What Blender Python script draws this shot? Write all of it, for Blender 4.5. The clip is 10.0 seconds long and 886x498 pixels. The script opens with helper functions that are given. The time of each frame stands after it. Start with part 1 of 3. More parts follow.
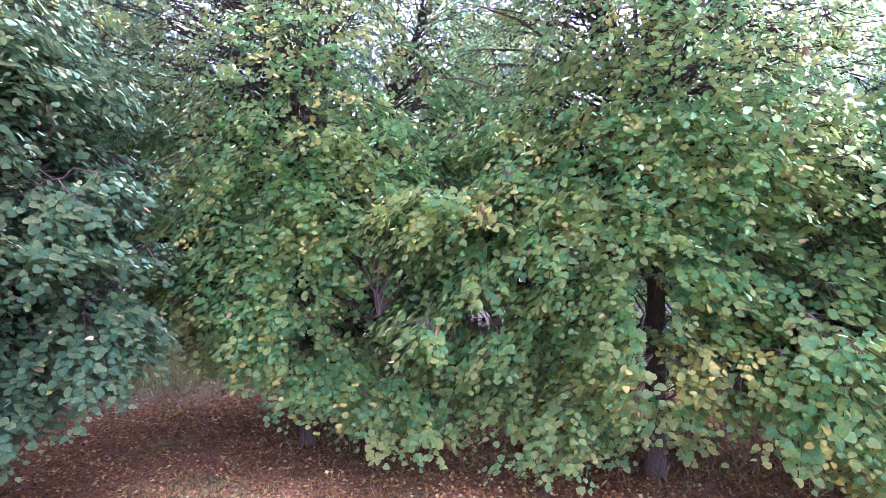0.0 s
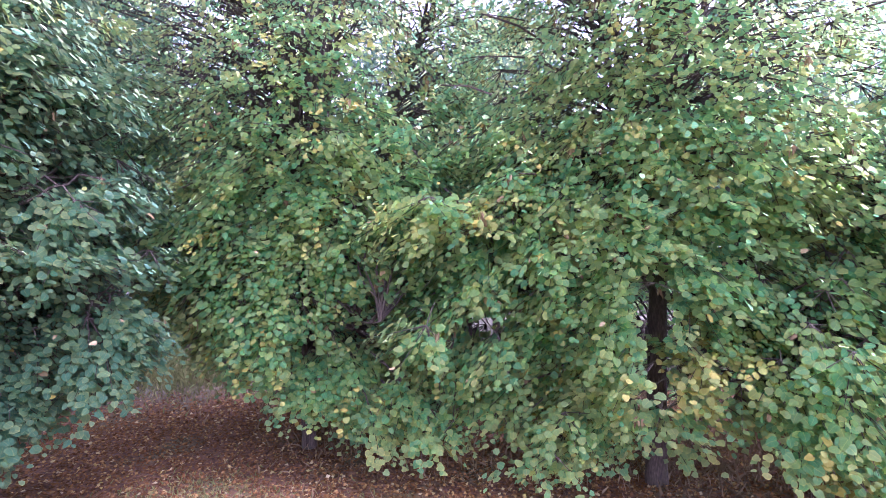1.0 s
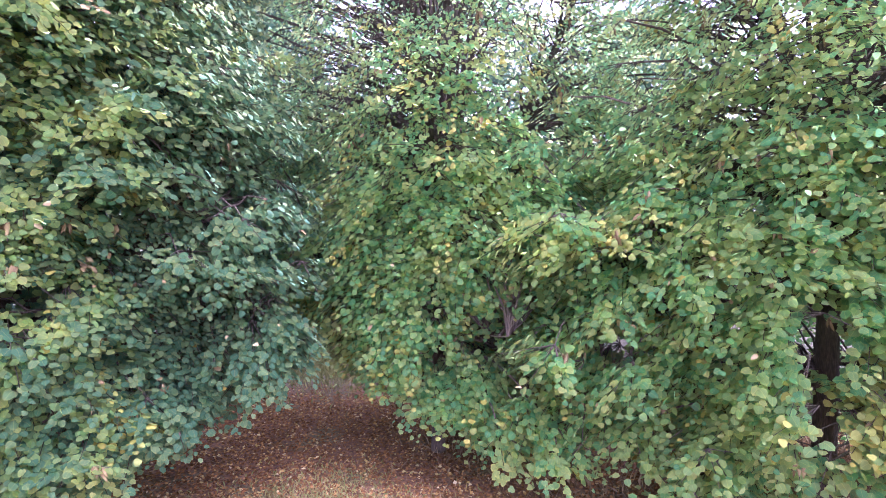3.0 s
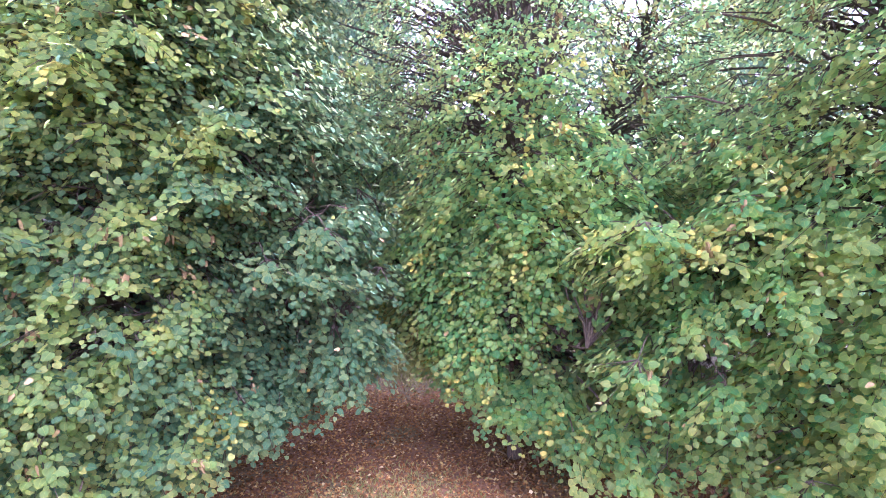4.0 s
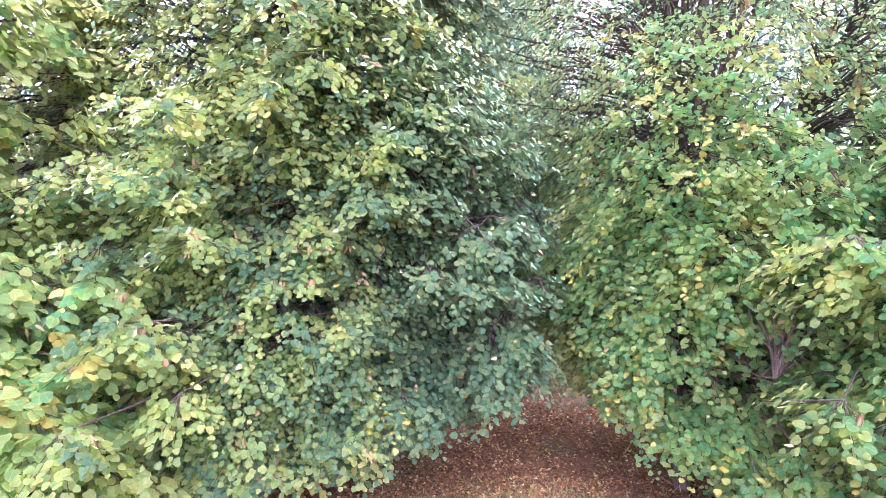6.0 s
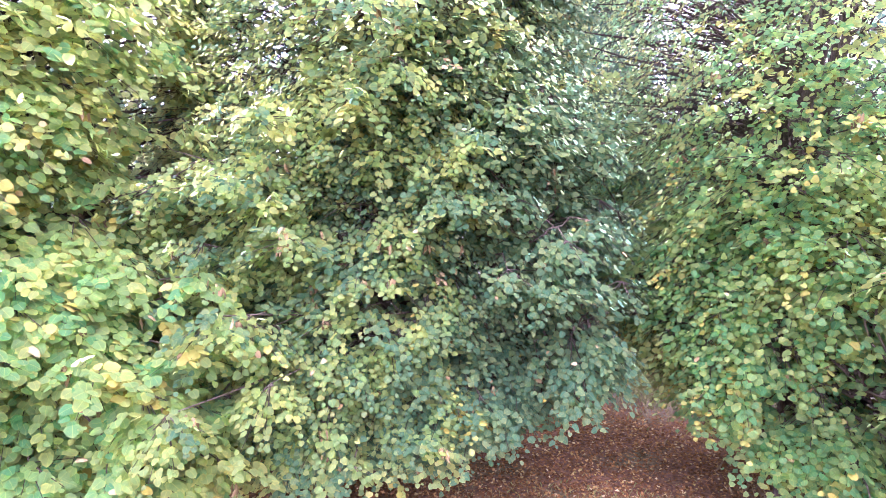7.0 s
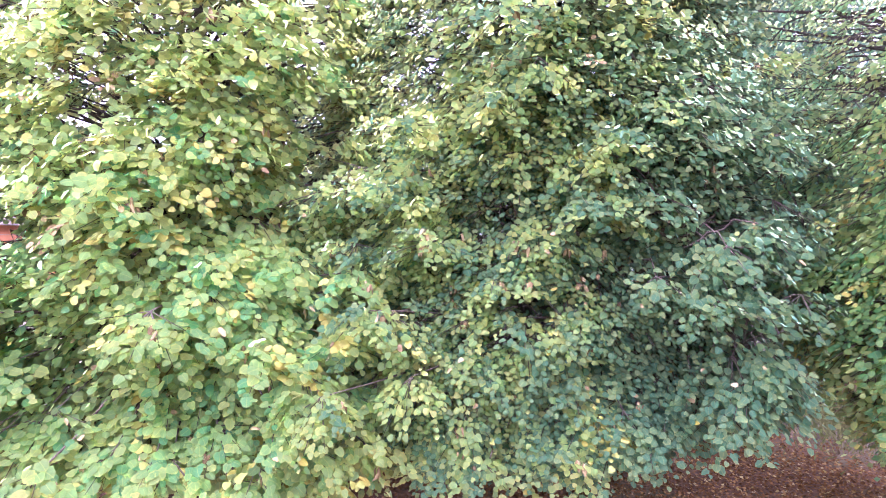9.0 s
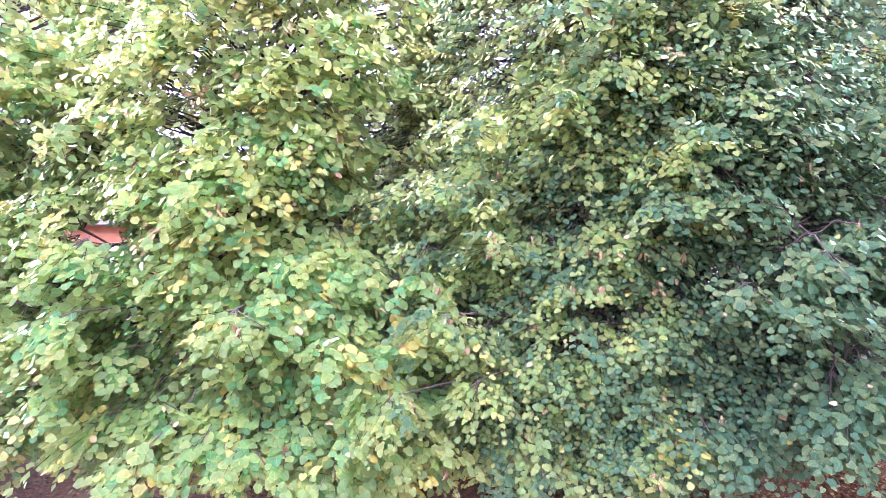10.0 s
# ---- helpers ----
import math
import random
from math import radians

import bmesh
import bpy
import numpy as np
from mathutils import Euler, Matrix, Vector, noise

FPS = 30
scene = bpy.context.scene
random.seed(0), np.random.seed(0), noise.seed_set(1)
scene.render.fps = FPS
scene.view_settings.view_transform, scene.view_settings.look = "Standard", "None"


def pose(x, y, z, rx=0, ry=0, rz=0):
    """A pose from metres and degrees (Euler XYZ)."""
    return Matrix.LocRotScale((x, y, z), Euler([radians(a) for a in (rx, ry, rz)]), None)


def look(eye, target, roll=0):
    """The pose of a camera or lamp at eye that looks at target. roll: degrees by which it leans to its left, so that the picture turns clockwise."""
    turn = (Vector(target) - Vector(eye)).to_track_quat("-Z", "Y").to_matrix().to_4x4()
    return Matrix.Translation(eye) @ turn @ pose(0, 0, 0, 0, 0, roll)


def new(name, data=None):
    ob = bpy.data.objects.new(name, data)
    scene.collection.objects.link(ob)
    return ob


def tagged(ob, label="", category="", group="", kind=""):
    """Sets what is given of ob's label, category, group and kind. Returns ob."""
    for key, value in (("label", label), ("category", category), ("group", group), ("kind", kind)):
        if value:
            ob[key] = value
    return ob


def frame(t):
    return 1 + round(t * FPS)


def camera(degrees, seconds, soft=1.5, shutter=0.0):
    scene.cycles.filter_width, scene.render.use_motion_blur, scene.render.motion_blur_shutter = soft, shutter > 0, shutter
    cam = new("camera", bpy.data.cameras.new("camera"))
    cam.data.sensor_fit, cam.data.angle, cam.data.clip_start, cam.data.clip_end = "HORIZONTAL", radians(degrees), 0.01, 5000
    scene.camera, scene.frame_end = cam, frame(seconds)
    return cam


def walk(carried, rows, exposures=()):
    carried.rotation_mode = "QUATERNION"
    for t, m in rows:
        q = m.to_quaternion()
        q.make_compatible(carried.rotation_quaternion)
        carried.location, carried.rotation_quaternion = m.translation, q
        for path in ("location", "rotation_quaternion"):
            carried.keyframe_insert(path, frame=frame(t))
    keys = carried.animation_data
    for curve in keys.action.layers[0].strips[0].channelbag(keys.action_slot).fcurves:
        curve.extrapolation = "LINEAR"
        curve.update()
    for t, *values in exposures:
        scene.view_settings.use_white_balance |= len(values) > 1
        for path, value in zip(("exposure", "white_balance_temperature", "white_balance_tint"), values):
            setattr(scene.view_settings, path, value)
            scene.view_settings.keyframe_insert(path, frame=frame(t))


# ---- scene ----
cam = camera(80.6, 10.0, 0.75)
PATH = [
    (0, (0.286, 0.573, 1.969), (0.162, 2.268, 1.903), -1.4),
    (0.5, (0.305, 0.569, 1.986), (0.178, 2.263, 1.922), -1.3),
    (1, (0.315, 0.566, 2.010), (0.174, 2.259, 1.947), -1.1),
    (1.5, (0.357, 0.566, 2.027), (0.136, 2.251, 1.969), -1),
    (2, (0.351, 0.558, 2.043), (0.020, 2.225, 1.994), -0.9),
    (2.5, (0.344, 0.556, 2.075), (-0.100, 2.196, 2.026), -0.7),
    (4, (0.326, 0.581, 2.225), (-0.458, 2.088, 2.151), -0.7),
    (4.5, (0.315, 0.577, 2.256), (-0.575, 2.023, 2.182), -0.6),
    (5, (0.318, 0.576, 2.277), (-0.680, 1.952, 2.207), -0.6),
    (5.5, (0.322, 0.575, 2.289), (-0.777, 1.871, 2.223), -0.5),
    (7, (0.320, 0.571, 2.279), (-1.040, 1.590, 2.226), -0.1),
    (7.5, (0.331, 0.584, 2.265), (-1.102, 1.497, 2.218), 0.1),
    (8, (0.343, 0.607, 2.249), (-1.153, 1.411, 2.211), 0.3),
    (8.5, (0.354, 0.626, 2.245), (-1.197, 1.323, 2.211), 0.4),
    (9, (0.377, 0.688, 2.252), (-1.222, 1.261, 2.218), 0.5),
    (9.5, (0.388, 0.723, 2.272), (-1.250, 1.176, 2.232), 0.4),
    (10, (0.383, 0.738, 2.292), (-1.283, 1.075, 2.246), 0.4),
]
walk(cam, [(t, look(eye, target, roll)) for t, eye, target, roll in PATH],
     [(0, 3.07, 5150, 64), (2.5, 3.24, 5260, 61), (5, 3.62, 5470, 59), (7.5, 3.8, 5560, 64), (10, 3.63, 5360, 64)])

# ---- world and light: thin overcast, broad weak sun ----
world = bpy.data.worlds.new("sky")
scene.world = world
world.use_nodes = True
wn, wl = world.node_tree.nodes, world.node_tree.links
sky = wn.new("ShaderNodeTexSky")
sky.sky_type = "NISHITA"
sky.sun_disc = False
sky.sun_elevation, sky.sun_rotation = radians(62), radians(122)
sky.dust_density = 4.0
grey = wn.new("ShaderNodeHueSaturation")
grey.inputs["Saturation"].default_value = 0.25
wl.new(sky.outputs[0], grey.inputs["Color"])
# an overcast sky is about three times as bright overhead as at the horizon
up = wn.new("ShaderNodeTexCoord")
parts = wn.new("ShaderNodeSeparateXYZ")
wl.new(up.outputs["Generated"], parts.inputs[0])
rise = wn.new("ShaderNodeMapRange")
rise.inputs["To Min"].default_value, rise.inputs["To Max"].default_value = 0.92, 1.06
wl.new(parts.outputs[2], rise.inputs["Value"])
cloud = wn.new("ShaderNodeVectorMath")
cloud.operation = "SCALE"
wl.new(grey.outputs[0], cloud.inputs[0])
wl.new(rise.outputs[0], cloud.inputs["Scale"])
wl.new(cloud.outputs[0], wn["Background"].inputs[0])
wn["Background"].inputs[1].default_value = 0.15
sun = new("sun", bpy.data.lights.new("sun", "SUN"))
sun.data.energy, sun.data.angle, sun.data.color = 0.25, radians(60), (1.0, 0.96, 0.9)
sun.matrix_world = look((2.8, -2.0, 6.2), (0, 0, 0))


# ---- materials ----
def material(name):
    m = bpy.data.materials.new(name)
    m.use_nodes = True
    return m, m.node_tree.nodes, m.node_tree.links, m.node_tree.nodes["Principled BSDF"]


def ramp(nodes, links, source, stops):
    r = nodes.new("ShaderNodeValToRGB")
    while len(r.color_ramp.elements) < len(stops):
        r.color_ramp.elements.new(0.5)
    for e, (p, c) in zip(r.color_ramp.elements, stops):
        e.position, e.color = p, (*c, 1)
    links.new(source, r.inputs[0])
    return r.outputs[0]


def noise_of(nodes, links, scale, detail=4, coords="Object", shift=0.0):
    c = nodes.new("ShaderNodeTexCoord")
    n = nodes.new("ShaderNodeTexNoise")
    n.inputs["Scale"].default_value, n.inputs["Detail"].default_value = scale, detail
    if shift:
        move = nodes.new("ShaderNodeMapping")
        move.inputs["Location"].default_value = (shift, shift * 0.6, shift * 1.7)
        links.new(c.outputs[coords], move.inputs[0])
        links.new(move.outputs[0], n.inputs["Vector"])
    else:
        links.new(c.outputs[coords], n.inputs["Vector"])
    return n.outputs["Fac"]


def maths(nodes, links, op, a, b):
    n = nodes.new("ShaderNodeMath")
    n.operation = op
    for k, v in ((0, a), (1, b)):
        if isinstance(v, (int, float)):
            n.inputs[k].default_value = v
        else:
            links.new(v, n.inputs[k])
    return n.outputs[0]


def mixed(nodes, links, fac, a, b, how="MIX"):
    n = nodes.new("ShaderNodeMix")
    n.data_type, n.blend_type = "RGBA", how
    for k, v in (("Factor", fac), ("A", a), ("B", b)):
        sock = [i for i in n.inputs if i.name == k and i.type == ("VALUE" if k == "Factor" else "RGBA")][0]
        if isinstance(v, (int, float)):
            sock.default_value = v
        elif isinstance(v, tuple):
            sock.default_value = (*v, 1)
        else:
            links.new(v, sock)
    return [o for o in n.outputs if o.type == "RGBA"][0]


def bumped(nodes, links, bsdf, height, strength, distance):
    b = nodes.new("ShaderNodeBump")
    b.inputs["Strength"].default_value, b.inputs["Distance"].default_value = strength, distance
    links.new(height, b.inputs["Height"])
    links.new(b.outputs[0], bsdf.inputs["Normal"])


def leaf_material(name, stops, patch, rough=0.42, glow=0.35, vein=(0.29, 0.29, 0.085), margin=0.2, height=0.0, shift=0.0, blade=(5.75, 4.9, 5.7)):
    """A leaf: colour by leaf and by spray, a waxy face, some light through the blade."""
    m, n, l, p = material(name)
    island = n.new("ShaderNodeNewGeometry").outputs["Random Per Island"]
    single = n.new("ShaderNodeObjectInfo").outputs["Random"]
    rnd = maths(n, l, "FRACT", maths(n, l, "ADD", island, single), 0)
    big = noise_of(n, l, 2.0, 3, "Object", shift)
    fac = maths(n, l, "ADD", maths(n, l, "MULTIPLY", rnd, 1 - patch), maths(n, l, "MULTIPLY", big, patch))
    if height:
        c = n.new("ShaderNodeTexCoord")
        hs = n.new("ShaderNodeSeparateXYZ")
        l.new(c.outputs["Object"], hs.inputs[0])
        # upper leaves yellower; lower ones also darkened to stand in for crown shade
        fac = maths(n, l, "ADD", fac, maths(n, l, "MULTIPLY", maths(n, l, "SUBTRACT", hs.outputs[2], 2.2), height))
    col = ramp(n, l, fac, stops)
    blotch = noise_of(n, l, 28, 3, "Object")
    col = mixed(n, l, 0.35, col, ramp(n, l, blotch, [(0.3, (0.45, 0.5, 0.4)), (0.7, (1, 1, 1))]), "MULTIPLY")
    uv = n.new("ShaderNodeUVMap")
    uv.uv_map = "blade"
    sep = n.new("ShaderNodeSeparateXYZ")
    l.new(uv.outputs[0], sep.inputs[0])
    ax = maths(n, l, "ABSOLUTE", sep.outputs[0], 0)
    rib = maths(n, l, "LESS_THAN", ax, 0.025)
    wave = maths(n, l, "FRACT", maths(n, l, "MULTIPLY", maths(n, l, "SUBTRACT", sep.outputs[1], maths(n, l, "MULTIPLY", ax, 0.8)), 6.0), 0)
    veins = maths(n, l, "MAXIMUM", rib, maths(n, l, "MULTIPLY", maths(n, l, "LESS_THAN", wave, 0.12), 0.6))
    col = mixed(n, l, maths(n, l, "MULTIPLY", veins, 0.2), col, vein)
    away = maths(n, l, "POWER", maths(n, l, "ADD", maths(n, l, "POWER", ax, 2.0), maths(n, l, "POWER", maths(n, l, "ABSOLUTE", maths(n, l, "SUBTRACT", sep.outputs[1], 0.38), 0), 2.0)), 0.5)
    rim = maths(n, l, "MULTIPLY", ramp(n, l, away, [(0.34, (0, 0, 0)), (0.55, (1, 1, 1))]), maths(n, l, "MULTIPLY", rnd, margin))
    col = mixed(n, l, rim, col, vein)
    l.new(col, p.inputs["Base Color"])
    p.inputs["Roughness"].default_value = rough
    p.inputs["Specular IOR Level"].default_value = 0.04
    bumped(n, l, p, blotch, 0.25, 0.004)
    t = n.new("ShaderNodeBsdfTranslucent")
    l.new(mixed(n, l, 1.0, col, blade, "MULTIPLY"), t.inputs["Color"])
    mix = n.new("ShaderNodeMixShader")
    mix.inputs[0].default_value = glow
    l.new(p.outputs[0], mix.inputs[1])
    l.new(t.outputs[0], mix.inputs[2])
    l.new(mix.outputs[0], n["Material Output"].inputs[0])
    return m


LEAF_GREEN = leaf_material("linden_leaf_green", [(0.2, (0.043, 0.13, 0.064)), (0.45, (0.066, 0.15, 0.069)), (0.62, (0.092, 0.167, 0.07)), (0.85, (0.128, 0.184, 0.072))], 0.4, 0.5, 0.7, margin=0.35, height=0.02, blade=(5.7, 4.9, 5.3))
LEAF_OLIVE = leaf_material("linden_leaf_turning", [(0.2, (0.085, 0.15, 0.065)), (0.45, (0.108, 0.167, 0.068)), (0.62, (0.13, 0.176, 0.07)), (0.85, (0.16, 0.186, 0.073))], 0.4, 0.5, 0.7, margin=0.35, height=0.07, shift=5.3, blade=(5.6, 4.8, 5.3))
# deep green, darkened further to carry the shade beside the next linden
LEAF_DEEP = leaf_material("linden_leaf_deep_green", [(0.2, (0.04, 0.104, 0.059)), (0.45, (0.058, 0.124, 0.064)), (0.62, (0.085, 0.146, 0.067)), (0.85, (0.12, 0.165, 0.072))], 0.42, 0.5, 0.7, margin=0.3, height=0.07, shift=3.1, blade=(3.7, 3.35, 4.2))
LEAF_YELLOW = leaf_material("linden_leaf_yellow", [(0.1, (0.14, 0.17, 0.05)), (0.5, (0.185, 0.19, 0.05)), (0.9, (0.23, 0.195, 0.045))], 0.1, blade=(3.4, 3.4, 4.0))
LEAF_BROWN = leaf_material("linden_bract_dry", [(0.1, (0.12, 0.085, 0.042)), (0.5, (0.2, 0.145, 0.07)), (0.9, (0.28, 0.22, 0.115))], 0.1, 0.7, 0.2, (0.2, 0.12, 0.06), 0.0, blade=(1.5, 1.5, 1.5))
LEAF_DARK = leaf_material("far_leaf", [(0.15, (0.035, 0.08, 0.056)), (0.5, (0.055, 0.11, 0.064)), (0.85, (0.085, 0.13, 0.066))], 0.5, 0.6, 0.4, blade=(2.4, 2.2, 2.4))
LITTER = leaf_material("fallen_leaf", [(0.05, (0.075, 0.035, 0.014)), (0.4, (0.15, 0.071, 0.026)), (0.7, (0.23, 0.118, 0.042)), (0.92, (0.36, 0.235, 0.085))], 0.15, 0.75, 0.1, (0.2, 0.12, 0.06), 0.0, blade=(1.4, 1.4, 1.4))
LITTER_PALE = leaf_material("fallen_leaf_pale", [(0.1, (0.34, 0.26, 0.08)), (0.9, (0.46, 0.38, 0.22))], 0.1, 0.7, 0.1, (0.2, 0.12, 0.06), 0.0, blade=(1.4, 1.4, 1.4))
GRASS = leaf_material("grass_blade", [(0.1, (0.12, 0.16, 0.05)), (0.5, (0.2, 0.22, 0.08)), (0.9, (0.32, 0.3, 0.13))], 0.5, 0.6, 0.3, (0.2, 0.12, 0.06), 0.0, blade=(1.4, 1.4, 1.4))
STRAW = leaf_material("dry_grass_blade", [(0.1, (0.13, 0.09, 0.045)), (0.9, (0.28, 0.21, 0.12))], 0.2, 0.7, 0.2, (0.2, 0.12, 0.06), 0.0, blade=(1.4, 1.4, 1.4))


def bark_material(name, k):
    m, n, l, p = material(name)
    c = n.new("ShaderNodeTexCoord")
    s = n.new("ShaderNodeMapping")
    s.inputs["Scale"].default_value = (26, 26, 5)
    l.new(c.outputs["Object"], s.inputs[0])
    t = n.new("ShaderNodeTexNoise")
    t.inputs["Detail"].default_value = 6
    l.new(s.outputs[0], t.inputs["Vector"])
    col = ramp(n, l, t.outputs[0], [(0.3, (0.045 * k, 0.033 * k, 0.022 * k)), (0.55, (0.12 * k, 0.088 * k, 0.058 * k)), (0.75, (0.21 * k, 0.165 * k, 0.115 * k))])
    moss = noise_of(n, l, 2.2, 4)
    col = mixed(n, l, ramp(n, l, moss, [(0.55, (0, 0, 0)), (0.75, (0.5, 0.5, 0.5))]), col, (0.07, 0.085, 0.045))
    l.new(col, p.inputs["Base Color"])
    p.inputs["Roughness"].default_value = 0.9
    bumped(n, l, p, t.outputs[0], 0.9, 0.02)
    return m


BARK = bark_material("linden_bark", 0.62)
BOUGH = bark_material("bough_bark", 0.65)
TWIG = bark_material("twig_bark", 0.5)


def ground_material():
    """Leaf mould under the trees; a strip of grass shows where the leaves lie thin."""
    m, n, l, p = material("leaf_litter_ground")
    fine = noise_of(n, l, 30, 6)
    mid = noise_of(n, l, 1.6, 4)
    litter = ramp(n, l, fine, [(0.3, (0.05, 0.024, 0.011)), (0.5, (0.12, 0.057, 0.024)), (0.72, (0.2, 0.105, 0.044))])
    grass = ramp(n, l, fine, [(0.3, (0.04, 0.05, 0.02)), (0.55, (0.105, 0.11, 0.045)), (0.75, (0.2, 0.17, 0.09))])
    col = mixed(n, l, ramp(n, l, mid, [(0.52, (0, 0, 0)), (0.68, (0.75, 0.75, 0.75))]), litter, grass)
    c = n.new("ShaderNodeTexCoord")
    sep = n.new("ShaderNodeSeparateXYZ")
    l.new(c.outputs["Object"], sep.inputs[0])
    out = n.new("ShaderNodeVectorMath")
    out.operation = "LENGTH"
    l.new(c.outputs["Object"], out.inputs[0])
    far = maths(n, l, "ADD", out.outputs["Value"], maths(n, l, "MULTIPLY", mid, 1.4))
    meadow = ramp(n, l, noise_of(n, l, 3, 6), [(0.3, (0.05, 0.05, 0.027)), (0.55, (0.085, 0.08, 0.05)), (0.8, (0.125, 0.115, 0.08))])
    col = mixed(n, l, ramp(n, l, maths(n, l, "MULTIPLY", far, 0.083), [(0.64, (0, 0, 0)), (0.74, (1, 1, 1))]), col, meadow)
    l.new(col, p.inputs["Base Color"])
    p.inputs["Roughness"].default_value = 0.95
    bumped(n, l, p, fine, 1.0, 0.03)
    return m


GROUND = ground_material()


# ---- geometry helpers ----
PLAN = 0.85 / 0.7  # metres for one unit of the plan in which the ground and the trees are laid out


class Bag:
    """Collects vertices, triangles and a material number for each triangle."""

    def __init__(self):
        self.v, self.f, self.m, self.uv, self.n = [], [], [], [], 0

    def add(self, verts, tris, slot=0, uv=None):
        verts, tris = np.asarray(verts, float), np.asarray(tris, int)
        self.v.append(verts)
        self.uv.append(np.zeros((len(verts), 2)) if uv is None else uv)
        self.f.append(tris + self.n)
        self.m.append(np.broadcast_to(np.asarray(slot, int), (len(tris),)))
        self.n += len(verts)

    def mesh(self, name, mats, smooth=True, scale=PLAN):
        me = bpy.data.meshes.new(name)
        v, f = np.concatenate(self.v) * scale, np.concatenate(self.f)
        me.vertices.add(len(v))
        me.vertices.foreach_set("co", v.astype(np.float32).ravel())
        me.loops.add(f.size)
        me.loops.foreach_set("vertex_index", f.astype(np.int32).ravel())
        me.polygons.add(len(f))
        me.polygons.foreach_set("loop_start", np.arange(0, f.size, 3, dtype=np.int32))
        layer = me.uv_layers.new(name="blade")
        layer.data.foreach_set("uv", np.concatenate(self.uv)[f.ravel()].astype(np.float32).ravel())
        for mat in mats:
            me.materials.append(mat)
        me.polygons.foreach_set("material_index", np.concatenate(self.m).astype(np.int32))
        me.polygons.foreach_set("use_smooth", np.full(len(f), smooth))
        me.update(calc_edges=True)
        return me


def part(name, me, parent, label="", kind=""):
    ob = tagged(new(name, me), label, "", "", kind)
    ob.parent = parent
    return ob


def tube(bag, pts, radii, sides=6, wobble=0.0, rng=None, slot=0):
    """A tapering, bent stem through pts."""
    pts, radii = np.asarray(pts, float), np.asarray(radii, float)
    tan = np.gradient(pts, axis=0)
    tan /= np.linalg.norm(tan, axis=1)[:, None] + 1e-9
    ref = np.array([0.31, 0.95, 0.05]) if abs(tan[0][2]) > 0.7 else np.array([0.0, 0.0, 1.0])
    a = np.cross(tan, ref)
    a /= np.linalg.norm(a, axis=1)[:, None] + 1e-9
    b = np.cross(tan, a)
    ang = np.linspace(0, 2 * np.pi, sides, endpoint=False)
    rr = radii[:, None] * np.ones(sides)
    if wobble:
        rr = rr * (1 + wobble * rng.standard_normal(rr.shape))
    ring = pts[:, None] + rr[..., None] * (np.cos(ang)[None, :, None] * a[:, None] + np.sin(ang)[None, :, None] * b[:, None])
    k = len(pts)
    i, j = np.meshgrid(np.arange(k - 1), np.arange(sides), indexing="ij")
    j2 = (j + 1) % sides
    p, q, r, s = i * sides + j, i * sides + j2, (i + 1) * sides + j, (i + 1) * sides + j2
    tris = np.concatenate([np.stack([p, q, s], -1).reshape(-1, 3), np.stack([p, s, r], -1).reshape(-1, 3)])
    verts = np.concatenate([ring.reshape(-1, 3), pts[-1:]])
    cap = np.array([[(k - 1) * sides + x, (k - 1) * sides + (x + 1) % sides, k * sides] for x in range(sides)])
    bag.add(verts, np.concatenate([tris, cap]), slot)


def bend(a, b, sag=0.0, n=5, rise=0.0):
    """Points from a to b that bow up by rise in the middle and hang by sag at the end."""
    t = np.linspace(0, 1, n)[:, None]
    p = np.asarray(a) * (1 - t) + np.asarray(b) * t
    p[:, 2] += rise * 4 * (t * (1 - t))[:, 0] - sag * (t[:, 0] ** 2)
    return p


# heart-shaped blade, tip along +y, face up +z, one unit long: fallen on both sides of the midrib, the tip hanging
HEART_V = np.array([(0, 0, 0), (0, 0.5, 0.0), (0, 1.0, -0.2),
                    (-0.3, -0.12, -0.03), (-0.54, 0.2, -0.12), (-0.42, 0.5, -0.1), (-0.32, 0.76, -0.16),
                    (0.3, -0.12, -0.03), (0.54, 0.2, -0.12), (0.42, 0.5, -0.1), (0.32, 0.76, -0.16)])
HEART_F = np.array([(0, 4, 3), (0, 1, 4), (1, 5, 4), (1, 6, 5), (1, 2, 6), (0, 7, 8), (0, 8, 1), (1, 8, 9), (1, 9, 10), (1, 10, 2)])
PLAIN_V = np.array([(0, 0.02, 0), (0, 1.0, -0.16), (-0.48, 0.14, -0.08), (-0.44, 0.64, -0.12), (0.48, 0.14, -0.08), (0.44, 0.64, -0.12)])
PLAIN_F = np.array([(0, 3, 2), (0, 1, 3), (0, 4, 5), (0, 5, 1)])
KITE_V = np.array([(0, 0, 0), (0, 1.0, -0.12), (-0.52, 0.4, -0.08), (0.52, 0.4, -0.08)])
KITE_F = np.array([(0, 1, 2), (0, 3, 1)])
SMALL_V = np.array([(0, 0, 0), (0, 1.0, -0.1), (-0.46, 0.4, 0.06), (0.46, 0.4, 0.06)])
SMALL_F = np.array([(0, 1, 2), (0, 3, 1)])


def unit(v):
    return v / (np.linalg.norm(v, axis=-1, keepdims=True) + 1e-9)


